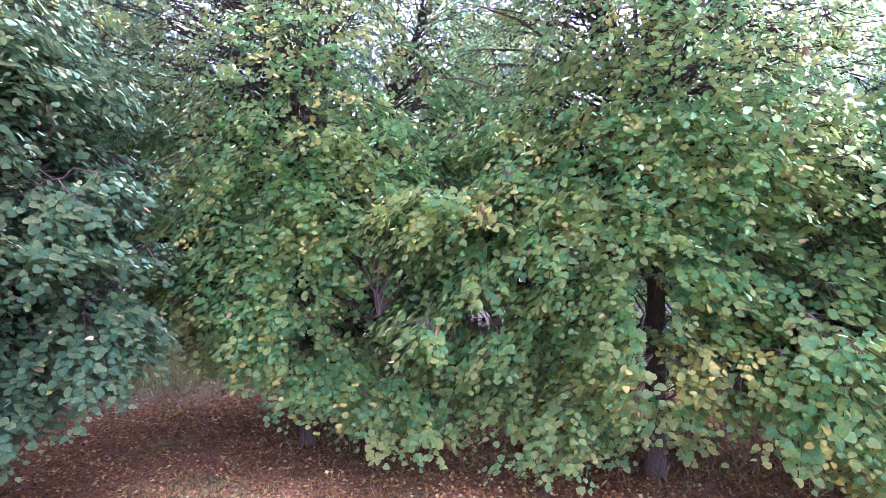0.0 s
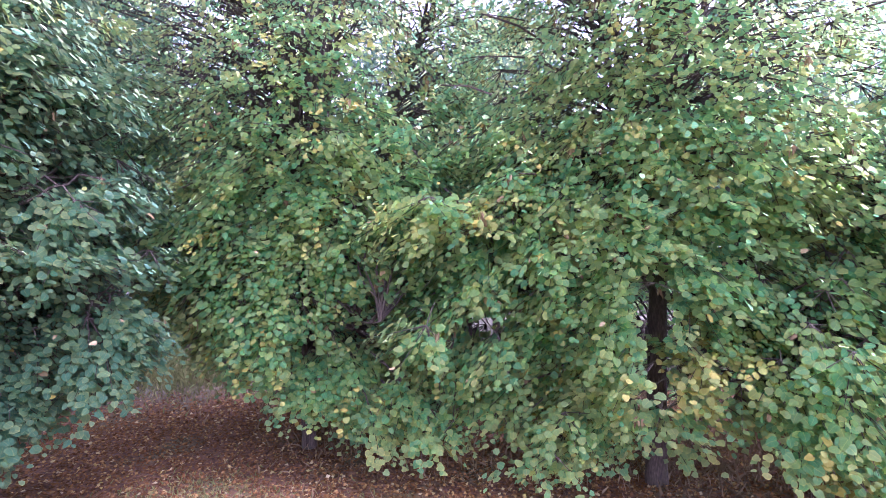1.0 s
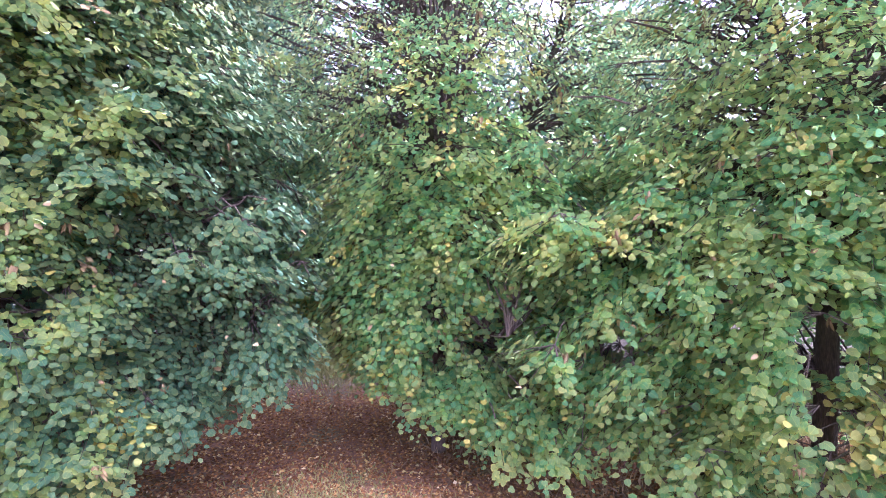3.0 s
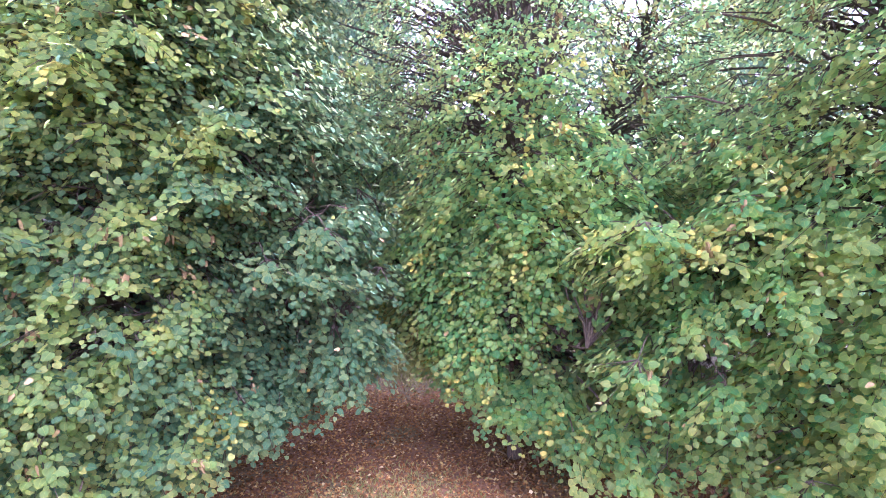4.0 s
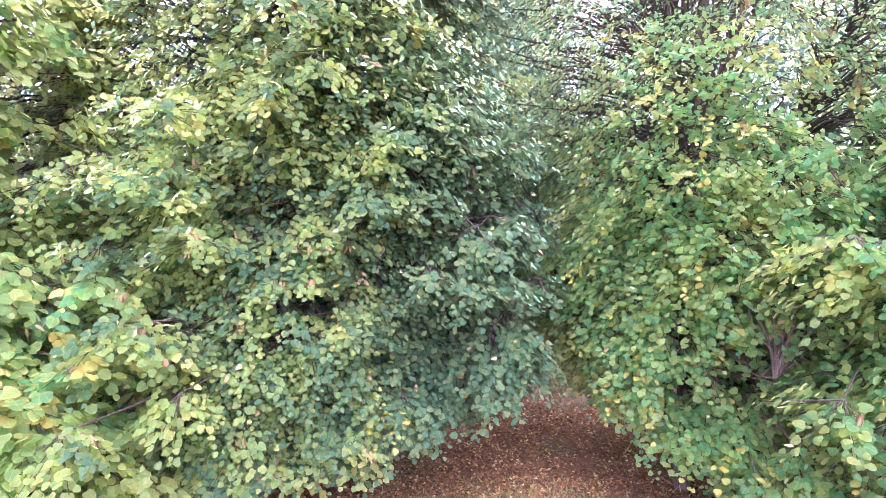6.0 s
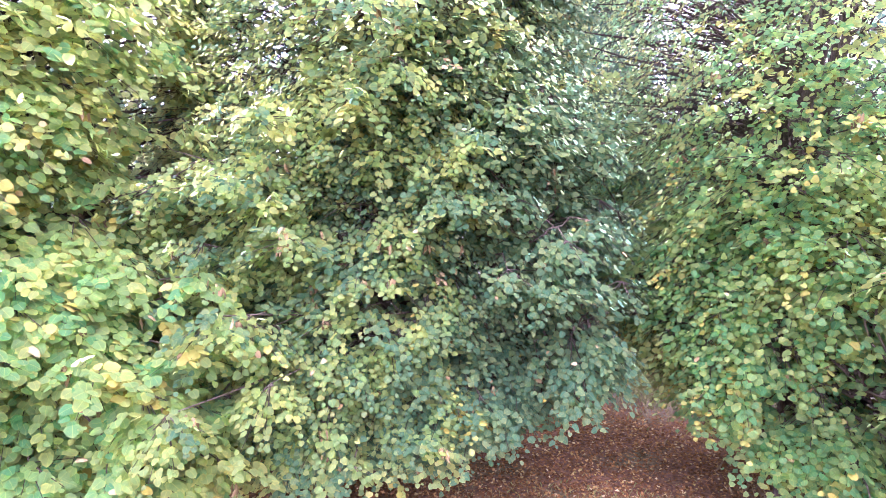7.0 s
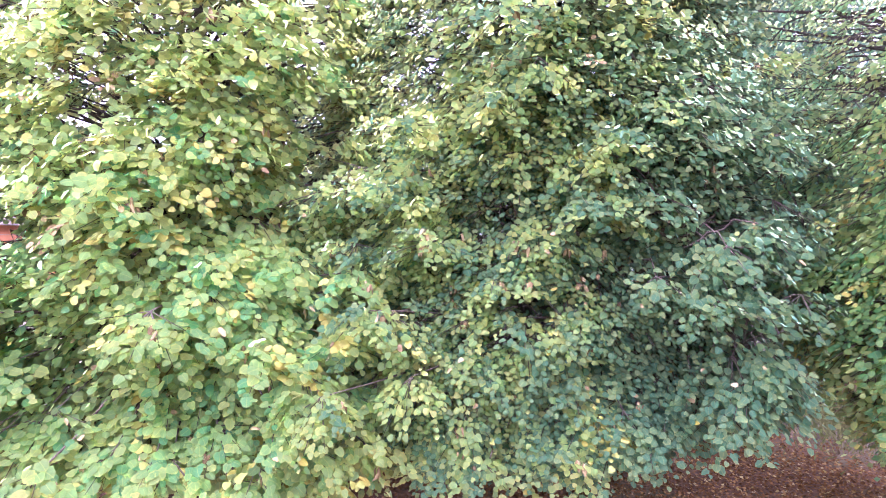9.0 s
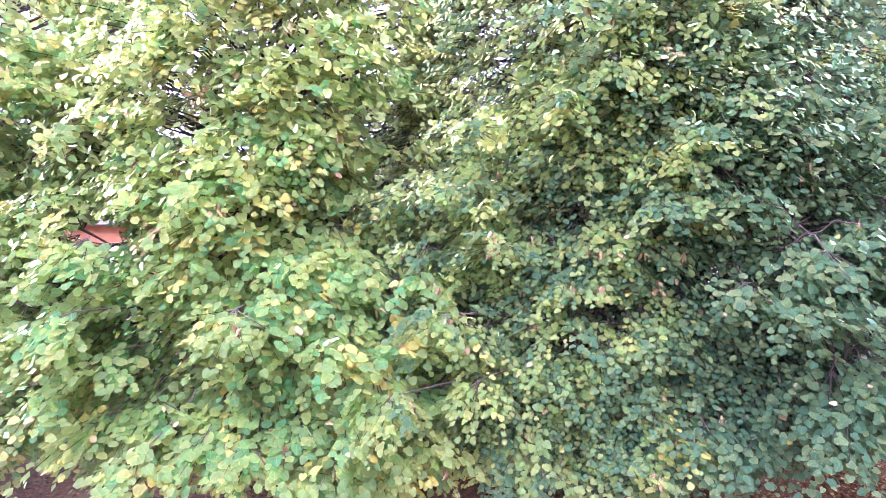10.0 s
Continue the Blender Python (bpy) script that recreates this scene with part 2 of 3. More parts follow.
def blades(bag, at, tip, face, size, slot, tv=HEART_V, tf=HEART_F, widen=None):
    """Many leaves at once: base points, tip directions, face normals, lengths, material numbers."""
    y = unit(tip)
    z = unit(face - (face * y).sum(1, keepdims=True) * y)
    x = np.cross(y, z)
    n, k = len(at), len(tv)
    dice = np.modf(np.abs(np.sin(np.arange(1, n + 1) * 12.9898) * 43758.5453))[0]
    w = size * (0.86 + 0.26 * np.modf(dice * 17.3)[0]) if widen is None else size * widen * (0.86 + 0.26 * np.modf(dice * 17.3)[0])
    curl = size * (0.1 + 1.9 * dice)
    lop = (np.modf(dice * 31.7)[0] - 0.5) * 0.3
    v = (at[:, None] + (tv[None, :, 0:1] + lop[:, None, None] * tv[None, :, 1:2] ** 2) * x[:, None] * w[:, None, None]
         + tv[None, :, 1:2] * y[:, None] * size[:, None, None] + tv[None, :, 2:3] * z[:, None] * curl[:, None, None])
    f = tf[None] + (np.arange(n) * k)[:, None, None]
    bag.add(v.reshape(-1, 3), f.reshape(-1, 3), np.repeat(slot, len(tf)), np.tile(tv[:, :2], (n, 1)))
    return x, y, z


# ---- trees ----
def profile(u, full):
    """Crown radius over its height, as a share of the widest; full: how low it stays wide."""
    return np.sin(np.pi * np.clip(full + (1 - full) * u, 0, 1)) ** 0.75


def hem_height(p, hem):
    """How high over the ground the foliage ends at p, between the places given in hem (x, y, z)."""
    if not hem:
        return np.full(len(p), 0.1)
    h = np.array(hem, float)
    d = ((p[:, None, :2] - h[None, :, :2]) ** 2).sum(2) + 0.003
    w = 1 / d ** 1.5
    return (w * h[:, 2]).sum(1) / w.sum(1)


def in_gaps(p, gaps, dice):
    """Which points fall into a thin place of the crown: (x, y, z, half widths, share that stays)."""
    out = np.zeros(len(p), bool)
    for x, y, z, rx, ry, rz, share in gaps:
        q = (p - np.array((x, y, z))) / np.array((rx, ry, rz))
        out |= ((q ** 2).sum(1) < 1) & (dice > share)
    return out


def linden(label, base, height, radius, row, trunk_r, seed, fans, leaf, tint, hem=(), gaps=(), more=(), forks=(), limbs=(), stems=0, lean=(0, 0),
           low=0.3, full=0.2, space=0.135, thin=(9, 9), singles=300, green=None, up_yellow=0.0, olive=(0, 0), bracts=0.03, spots=(), front=(0.28, 0.5, 1.7), small_top=0.0, back=0.88, per=14):
    """A linden: trunk with leaders and upright stems, boughs that end in flat drooping fans of twigs, heart-shaped
    leaves along each twig.
    radius: along and across the row, which runs at that angle; fans: how many boughs; more: (x, y, z, spread, count) of
    further boughs;
    forks, limbs: (z on the trunk, end, radius); thin: the height where the crown gets loose and the height where it is
    half empty;
    tint: shares of green, turning, yellow and dry twigs; spots: (x, y, z, reach, kind) of twigs set to that kind;
    front: the lawn, which the fuller side faces;
    small_top: by what share the leaves are smaller in the upper crown."""
    rng = np.random.default_rng(seed)
    tree = tagged(new("linden_tree"), label, "tree", "linden trees")
    tree.location = Vector(base) * PLAN
    base = np.array(base, float)
    zs = np.linspace(0, 1, 20)
    spine = np.stack([lean[0] * zs + 0.03 * np.sin(5 * zs + seed), lean[1] * zs + 0.03 * np.cos(4 * zs + seed), height * 0.9 * zs], 1)
    spine[:, :2] -= spine[0, :2]
    rad = trunk_r * (1 - 0.93 * zs ** 1.1)
    rad[0] *= 1.15
    bag = Bag()
    fine_z = np.concatenate([[0, 0.015, 0.04, 0.07], np.linspace(0.1, 1, 22)])
    sp = np.stack([np.interp(fine_z, zs, spine[:, k]) for k in range(3)], 1)
    tube(bag, sp, np.interp(fine_z, zs, rad), 14, 0.03, rng)

    def on_trunk(z):
        return np.array([np.interp(z, spine[:, 2], spine[:, k]) for k in range(3)])

    wood = [sp[5:]]
    for z, end, r in forks:
        pts = bend(on_trunk(z), np.array(end, float), 0, 10)
        pts[1:-1, :2] += rng.normal(0, 0.015, (8, 2))
        tube(bag, pts, np.linspace(r, 0.01, 10), 8, 0.03, rng)
        wood.append(pts[2:])
    part("trunk", bag.mesh("trunk", [BARK]), tree, "dark grey furrowed bark")

    def bough(pts, r0, r1):
        b = Bag()
        tube(b, pts, np.linspace(r0, r1, len(pts)), 6, 0.04, rng)
        part("limb", b.mesh("limb", [BOUGH]), tree)

    for z, end, r in limbs:
        pts = bend(on_trunk(z), np.array(end, float) - base, 0, 10, 0.05)
        pts[1:-1] += rng.normal(0, 0.015, (8, 3))
        bough(pts, r, 0.005)
        wood.append(pts[2:])
    for k in range(stems):
        az = k * 2.4 + rng.normal(0, 0.3)
        s = on_trunk(rng.uniform(1.5, 2.4))
        rr = rng.uniform(0.2, 0.8)
        pts = bend(s, np.array([s[0] + rr * math.cos(az), s[1] + 0.6 * rr * math.sin(az), rng.uniform(4.2, 5.6)]), 0, 10, 0.07)
        pts[1:-1] += rng.normal(0, 0.02, (8, 3))
        bough(pts, rng.uniform(0.014, 0.026), 0.006)
        wood.append(pts[2:])
    wood = np.concatenate(wood)
    # where the boughs end
    span = height - low

    def reach(a):
        return 1 / np.sqrt((np.cos(a - radians(row)) / radius[0]) ** 2 + (np.sin(a - radians(row)) / radius[1]) ** 2)

    view = unit(np.array(front[:2]) - base[:2])
    m = fans * 12
    u = np.where(rng.random(m) < 0.86, rng.random(m) * (4.1 - low) / (height - low), rng.random(m))
    az = rng.random(m) * 2 * np.pi
    z = low + u * span
    deep = rng.random(m) < 0.14
    rho = np.where(deep, rng.uniform(0.5, 0.8, m), rng.uniform(0.88, 1.0, m))
    lump = 0.95 + 0.07 * np.sin(3 * az + 3 * z + seed) + 0.05 * np.sin(5 * az - 4.7 * z + 2 * seed)
    r = reach(az) * profile(u, full) * lump * rho
    out = np.stack([np.cos(az), np.sin(az), np.zeros(m)], 1)
    c = np.stack([np.interp(z, spine[:, 2], spine[:, 0]) + r * out[:, 0], np.interp(z, spine[:, 2], spine[:, 1]) + r * out[:, 1], z], 1)
    loose = np.clip((z - thin[0]) / (thin[1] - thin[0] + 1e-6), 0, 1) * 0.35
    away = out[:, :2] @ view < -0.15
    dice = rng.random(m)
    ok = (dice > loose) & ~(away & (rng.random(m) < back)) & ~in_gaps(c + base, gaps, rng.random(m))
    c, out = c[ok], out[ok]
    picked = []
    for k in range(len(c)):
        if len(picked) >= fans:
            break
        if not picked or (((c[picked] - c[k]) * np.array([1, 1, 1.35])) ** 2).sum(1).min() > space ** 2:
            picked.append(k)
    c, out = c[picked], out[picked]
    for x, y, zz, spread, count in more:
        q = np.array([x, y, zz]) - base + np.clip(rng.normal(0, 1, (count, 3)), -1.5, 1.5) * spread * np.array([1, 1, 0.9])
        c = np.concatenate([c, q])
        out = np.concatenate([out, unit(unit(q * np.array([1, 1, 0])) + 0.5 * np.array([*view, 0]))])
    n = len(c)
    u = np.clip((c[:, 2] - low) / span, 0, 1)
    # each bough ends at the foot of a fan
    yaw = rng.normal(0, 0.35, n)[:, None]
    side = np.cross(out, [0, 0, 1.0])
    flat = unit(out * np.cos(yaw) + side * np.sin(yaw))
    pitch = -0.5 + 0.9 * u + rng.normal(0, 0.25, n)
    go = unit(flat + np.array([0, 0, 1.0]) * pitch[:, None])
    foot = c - 0.12 * go
    # twigs of each fan
    count = 9
    fan = np.repeat(np.arange(n), count)
    n = len(fan)
    turn = np.tile(np.linspace(-1.35, 1.35, count), len(c)) + rng.normal(0, 0.16, n)
    left = np.cross([0, 0, 1.0], flat)[fan]
    way = unit(go[fan] * np.cos(turn)[:, None] + left * np.sin(turn)[:, None] + np.array([0, 0, 1.0]) * rng.normal(-0.05, 0.13, n)[:, None])
    start = foot[fan] + way * rng.uniform(0.0, 0.06, n)[:, None] + rng.normal(0, 0.035, (n, 3))
    length = rng.uniform(0.15, 0.28, n) * (1 - 0.25 * np.abs(turn) / 1.5)
    hang = rng.uniform(0.03, 0.13, n) * (1.15 - u[fan])
    end = start + way * length[:, None] - np.array([0, 0, 1.0]) * hang[:, None]
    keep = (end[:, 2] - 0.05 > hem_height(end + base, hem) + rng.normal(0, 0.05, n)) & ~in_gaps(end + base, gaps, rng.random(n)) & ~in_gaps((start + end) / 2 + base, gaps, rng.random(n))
    keep &= rng.random(n) > 0.6 * np.clip((start[:, 2] - thin[0]) / (thin[1] - thin[0] + 1e-6), 0, 1)
    fan, way, start, length, hang, end = fan[keep], way[keep], start[keep], length[keep], hang[keep], end[keep]
    n = len(fan)
    fine = Bag()
    left_over = np.bincount(fan, minlength=len(c))
    for k in np.nonzero(left_over >= 3)[0]:
        d = np.linalg.norm(wood[:, :2] - foot[k, :2], axis=1)
        want = foot[k, 2] - 0.45 * d
        cost = np.abs(wood[:, 2] - want) + 0.7 * d + 3 * np.maximum(0, wood[:, 2] - foot[k, 2])
        s = wood[np.argmin(cost)]
        pts = bend(s, foot[k], 0, 7, 0.06 + 0.05 * (1 - u[k]))
        pts[1:-1] += rng.normal(0, 0.018, (5, 3))
        if in_gaps(pts[1:-1] + base, gaps, np.full(5, 0.04)).any():
            continue
        thick = 0.007 + 0.005 * np.linalg.norm(foot[k] - s)
        if k % 5 == 0 or k >= len(c) - 40:
            bough(pts, thick, 0.004)
        else:
            tube(fine, pts, np.linspace(thick * 0.8, 0.0035, 7), 4)
    twig = fine
    for k in range(n):
        tube(twig, np.stack([foot[fan[k]], end[k]]), np.array([0.0035, 0.0013]), 3)
    part("branchwork", twig.mesh("branchwork", [TWIG]), tree, kind="stuff")
    # kinds by twig: 0 green, 1 turning, 2 yellow, 3 dry
    kind = rng.choice(4, n, p=tint)
    patchy = np.sin(6.1 * start[:, 0] + seed) + np.sin(6.7 * start[:, 1] + 7.4 * start[:, 2] + seed)
    kind = np.where(rng.random(n) < up_yellow * np.clip(start[:, 2] / 1.75 - 0.6, 0, 1) * np.clip(0.7 + start[:, :2] @ np.array(olive) / radius[0], 0, 1), rng.choice([1, 2, 3], n, p=(0.83, 0.15, 0.02)), kind)
    kind = np.where((patchy > 1.45) & (kind == 0), 1, kind)
    # olive leaves gather on one side: its brighter light put into leaf colour
    kind = np.where((kind == 0) & (rng.random(n) < np.clip(start[:, :2] @ np.array(olive) * 0.6 + 0.05, 0, 0.6) * (olive[0] ** 2 + olive[1] ** 2 > 0)), 1, kind)
    for x, y, z, rr, kk in spots:
        kind = np.where(((start + base - np.array((x, y, z))) ** 2).sum(1) < rr ** 2, kk, kind)
    # leaves along each twig
    s = np.linspace(0.1, 1.04, per)[None, :] + rng.normal(0, 0.03, (n, per))
    p = start[:, None] + way[:, None] * (length[:, None] * s)[..., None]
    p[..., 2] -= hang[:, None] * s ** 2
    p += rng.normal(0, 0.014, (n, per, 3))
    flank = unit(np.cross(way, [0, 0, 1.0]))
    sign = np.where(np.arange(per) % 2 == 0, 1.0, -1.0)[None, :] * np.ones((n, 1))
    o3 = 0.5 * out[fan] + 0.5 * unit(way * np.array([1, 1, 0]))
    nod = rng.normal(0, 0.12, (n, 1, 3))
    tipd = unit(0.35 * way[:, None] + 0.35 * o3[:, None] + 0.5 * sign[..., None] * flank[:, None] + np.array([0, 0, -0.3]) + rng.normal(0, 0.22, (n, per, 3)))
    # up in the crown the blades hang more steeply
    steep = np.clip((start[:, 2] - 1.5) / 1.2, 0, 1)[:, None, None]
    rise = np.clip((start[:, 2] - 0.5) / 1.7, 0, 1)[:, None, None]
    face = unit((0.56 + 0.32 * rise) * o3[:, None] + (0.78 - 0.42 * rise) * np.array([0, 0, 1.0]) + nod + (0.2 + 0.1 * steep) * rng.normal(0, 1, (n, per, 3)))
    p = p + tipd * rng.uniform(0.015, 0.035, (n, per))[..., None]
    size = leaf * (1 - small_top * np.clip((p[..., 2] - 1.6) / 1.2, 0, 1)) * rng.uniform(0.68, 1.22, (n, per)) * np.where(s > 0.9, 0.8, 1.0)
    kk = np.repeat(kind[:, None], per, 1)
    odd = rng.random((n, per))
    kk = np.where(odd < 0.002, 2, np.where(odd > 0.997, 3, kk))
    kk = np.where((kk >= 2) & (rng.random((n, per)) < 0.3) & (kind[:, None] >= 2), 1, kk)
    p, tipd, face, size, kk = p.reshape(-1, 3), tipd.reshape(-1, 3), face.reshape(-1, 3), size.ravel(), kk.ravel()
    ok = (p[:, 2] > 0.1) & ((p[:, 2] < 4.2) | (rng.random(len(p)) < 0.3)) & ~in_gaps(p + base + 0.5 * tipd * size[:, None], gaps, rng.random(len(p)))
    p, tipd, face, size, kk = p[ok], tipd[ok], face[ok], size[ok], kk[ok]
    size = np.where(p[:, 2] > 4.2, 2.0 * size, size)
    widen = np.where(kk == 3, 0.7, 1.0)
    # hanging bunches of dry seed bracts
    own = np.nonzero(rng.random(n) < bracts)[0]
    q = np.repeat(start[own] + 0.6 * way[own] * length[own][:, None], 6, 0)
    m = len(q)
    p = np.concatenate([p, q + rng.normal(0, 0.014, (m, 3)) - np.array([0, 0, 0.02])])
    tipd = np.concatenate([tipd, unit(np.array([0, 0, -1.0]) + rng.normal(0, 0.22, (m, 3)))])
    face = np.concatenate([face, unit(np.repeat(out[fan[own]], 6, 0) + rng.normal(0, 0.4, (m, 3)))])
    size, kk, widen = np.concatenate([size, rng.uniform(0.04, 0.07, m)]), np.concatenate([kk, np.full(m, 3)]), np.concatenate([widen, np.full(m, 0.28)])
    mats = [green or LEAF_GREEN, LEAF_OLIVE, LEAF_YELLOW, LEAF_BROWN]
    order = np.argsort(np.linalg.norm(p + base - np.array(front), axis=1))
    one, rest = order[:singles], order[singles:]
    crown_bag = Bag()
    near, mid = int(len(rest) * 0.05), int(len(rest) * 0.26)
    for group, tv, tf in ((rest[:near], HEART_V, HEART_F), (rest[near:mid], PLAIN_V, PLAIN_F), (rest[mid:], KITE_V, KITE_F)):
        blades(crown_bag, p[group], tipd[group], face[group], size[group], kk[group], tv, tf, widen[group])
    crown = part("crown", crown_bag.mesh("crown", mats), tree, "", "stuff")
    shapes = []
    for mat in mats:
        b3 = Bag()
        b3.add(HEART_V, HEART_F, 0, HEART_V[:, :2])
        shapes.append(b3.mesh("leaf", [mat]))
    y = unit(tipd[one])
    zz = unit(face[one] - (face[one] * y).sum(1, keepdims=True) * y)
    xx = np.cross(y, zz)
    for k, i in enumerate(one):
        mat = Matrix.Identity(4)
        for j in range(3):
            mat[j][0], mat[j][1], mat[j][2], mat[j][3] = xx[k][j] * size[i] * widen[i], y[k][j] * size[i], zz[k][j] * size[i], p[i][j] * PLAN
        part("leaf", shapes[kk[i]], crown).matrix_local = mat
    return tree


def far_tree(base, height, radius, seed, count, low=0.7, stems=5, olive=0.03):
    """A tree further off: trunk, rising stems and a loose crown."""
    rng = np.random.default_rng(seed)
    label = "yellow-green broadleaf tree beyond the meadow grass" if olive > 0.2 else "dark green broadleaf tree with thin rising stems, behind the lindens"
    tree = tagged(new("tree"), label, "tree", "trees behind")
    tree.location = Vector(base) * PLAN
    bag = Bag()
    tube(bag, bend((0, 0, 0), (rng.normal(0, 0.14), rng.normal(0, 0.14), height * 0.85), 0, 10), np.linspace(0.09, 0.014, 10), 8, 0.04, rng)
    for k in range(stems * 5):
        az, z0 = rng.random() * 6.28, rng.uniform(0.35, height * 0.6)
        rr = radius * rng.uniform(0.35, 0.9)
        e = (rr * math.cos(az), rr * math.sin(az), min(height * 0.95, z0 + rng.uniform(0.6, 1.7)))
        tube(bag, bend((0, 0, z0), e, 0, 6, 0.1), np.linspace(0.025, 0.005, 6), 5)
    part("trunk", bag.mesh("trunk", [BARK]), tree)
    m = count // 12
    u = rng.random(m) ** 1.1
    az = rng.random(m) * 2 * np.pi
    r = radius * profile(u, 0.3) * (1 - 0.7 * rng.random(m) ** 1.4) * (1 + 0.2 * np.sin(3 * az + 9 * u + seed))
    c = np.stack([r * np.cos(az), r * np.sin(az), low + u * (height - low)], 1)
    p = (c[:, None] + rng.normal(0, 0.17, (m, 12, 3)) * np.array([1, 1, 0.5])).reshape(-1, 3)
    o = np.repeat(np.stack([np.cos(az), np.sin(az), np.zeros(m)], 1), 12, 0)
    tip = o * 0.5 + np.array([0, 0, -0.6]) + rng.normal(0, 0.5, (len(p), 3))
    face = o * 0.5 + np.array([0, 0, 0.7]) + rng.normal(0, 0.4, (len(p), 3))
    b2 = Bag()
    blades(b2, p, tip, face, (0.1 if base[1] < 9 else 0.16) * rng.uniform(0.7, 1.3, len(p)), (rng.random(len(p)) < olive).astype(int), SMALL_V, SMALL_F)
    part("crown", b2.mesh("crown", [LEAF_DARK, LEAF_OLIVE]), tree, "", "stuff")
    return tree


# ---- ground ----
def build_ground():
    bm = bmesh.new()
    edges = sorted(set([-1500, -400, -120, -50, -30] + list(np.linspace(-18, 18, 91)) + [30, 50, 120, 400, 1500]))
    grid = {}
    for i, x in enumerate(edges):
        for j, y in enumerate(edges):
            grid[i, j] = bm.verts.new(Vector((x, y, ground_z([x], [y])[0] if abs(x) < 19 and abs(y) < 19 else -0.02)) * PLAN)
    for i in range(len(edges) - 1):
        for j in range(len(edges) - 1):
            bm.faces.new((grid[i, j], grid[i + 1, j], grid[i + 1, j + 1], grid[i, j + 1])).smooth = True
    me = bpy.data.meshes.new("ground")
    bm.to_mesh(me)
    bm.free()
    me.materials.append(GROUND)
    return tagged(new("ground", me), "ground under a carpet of reddish brown fallen leaves", "ground", "", "structure")


def ground_z(x, y):
    return np.array([0.035 * noise.noise((a * 0.7, b * 0.7, 0)) + 0.014 * noise.noise((a * 2.8, b * 2.8, 3)) - 0.02 for a, b in zip(x, y)])


def scatter_fallen():
    """Fallen leaves: thick under the trees, few on the lawn, with pale ones among them."""
    rng = np.random.default_rng(5)
    n = 118000
    x, y = rng.uniform(-4.3, 2.7, n), rng.uniform(0.8, 6.6, n)
    thick = rng.random(n) > np.clip((2.25 - y) / 1.2, 0, 1)
    x, y = x[thick], y[thick]
    n = len(x)
    keep = (np.hypot(x - 0.28, y - 0.5) > 1.5) & (rng.random(n) > 0.93 * np.clip((np.hypot(x, y) - 5.7) / 0.9, 0, 1))
    x, y = x[keep], y[keep]
    x, y = np.concatenate([x, rng.uniform(-6.0, 5.6, 14000)]), np.concatenate([y, rng.uniform(-4.5, 1.7, 14000)])
    n = len(x)
    at = np.stack([x, y, ground_z(x, y) + rng.uniform(0.003, 0.022, n)], 1)
    tip = np.stack([rng.normal(0, 1, n), rng.normal(0, 1, n), rng.normal(0, 0.3, n)], 1)
    face = np.stack([rng.normal(0, 0.4, n), rng.normal(0, 0.4, n), np.ones(n)], 1)
    pale = (rng.random(n) < 0.06).astype(int)
    b = Bag()
    blades(b, at, tip, face, 0.022 * rng.uniform(0.6, 1.4, n) * (1 + 0.2 * pale), pale, SMALL_V, SMALL_F)
    tagged(new("fallen_leaves", b.mesh("fallen_leaves", [LITTER, LITTER_PALE], False)), "reddish brown and pale yellow fallen leaves on the ground", "leaves", "", "stuff")


def blades_of_grass(name, label, mat, spots, seed):
    """Tufts of thin blades. spots: (x, y, spread, count, height)."""
    rng = np.random.default_rng(seed)
    b = Bag()
    for x0, y0, sp, count, h in spots:
        x, y = x0 + rng.normal(0, sp, count), y0 + rng.normal(0, sp, count)
        at = np.stack([x, y, ground_z(x, y)], 1)
        tip = np.stack([rng.normal(0, 0.7, count), rng.normal(0, 0.7, count), np.ones(count)], 1)
        face = np.stack([rng.normal(0, 1, count), rng.normal(0, 1, count), np.full(count, 0.1)], 1)
        blades(b, at, tip, face, h * rng.uniform(0.5, 1.2, count), np.zeros(count, int), SMALL_V, SMALL_F, widen=np.full(count, 0.06))
    tagged(new(name, b.mesh(name, [mat])), label, "grass", "", "stuff")


def plain_material(name, stops, scale, rough):
    m, n, l, p = material(name)
    t = noise_of(n, l, scale, 5)
    l.new(ramp(n, l, t, stops), p.inputs["Base Color"])
    p.inputs["Roughness"].default_value = rough
    p.inputs["Specular IOR Level"].default_value = 0.1
    bumped(n, l, p, t, 0.4, 0.02)
    return m


def brick_material():
    """Orange brick in pale mortar, in courses of true size."""
    m, n, l, p = material("orange_brick")
    c = n.new("ShaderNodeTexCoord")
    turn = n.new("ShaderNodeMapping")
    turn.inputs["Rotation"].default_value = (radians(90), 0, radians(90))
    l.new(c.outputs["Object"], turn.inputs[0])
    b = n.new("ShaderNodeTexBrick")
    b.inputs["Scale"].default_value = 1.0
    b.inputs["Brick Width"].default_value, b.inputs["Row Height"].default_value, b.inputs["Mortar Size"].default_value = 0.25, 0.075, 0.008
    b.inputs["Color1"].default_value, b.inputs["Color2"].default_value, b.inputs["Mortar"].default_value = (0.46, 0.18, 0.08, 1), (0.37, 0.13, 0.055, 1), (0.3, 0.24, 0.19, 1)
    l.new(turn.outputs[0], b.inputs["Vector"])
    l.new(mixed(n, l, 0.5, b.outputs[0], ramp(n, l, noise_of(n, l, 5, 5), [(0.3, (0.6, 0.6, 0.6)), (0.7, (1, 1, 1))]), "MULTIPLY"), p.inputs["Base Color"])
    p.inputs["Roughness"].default_value = 0.9
    return m


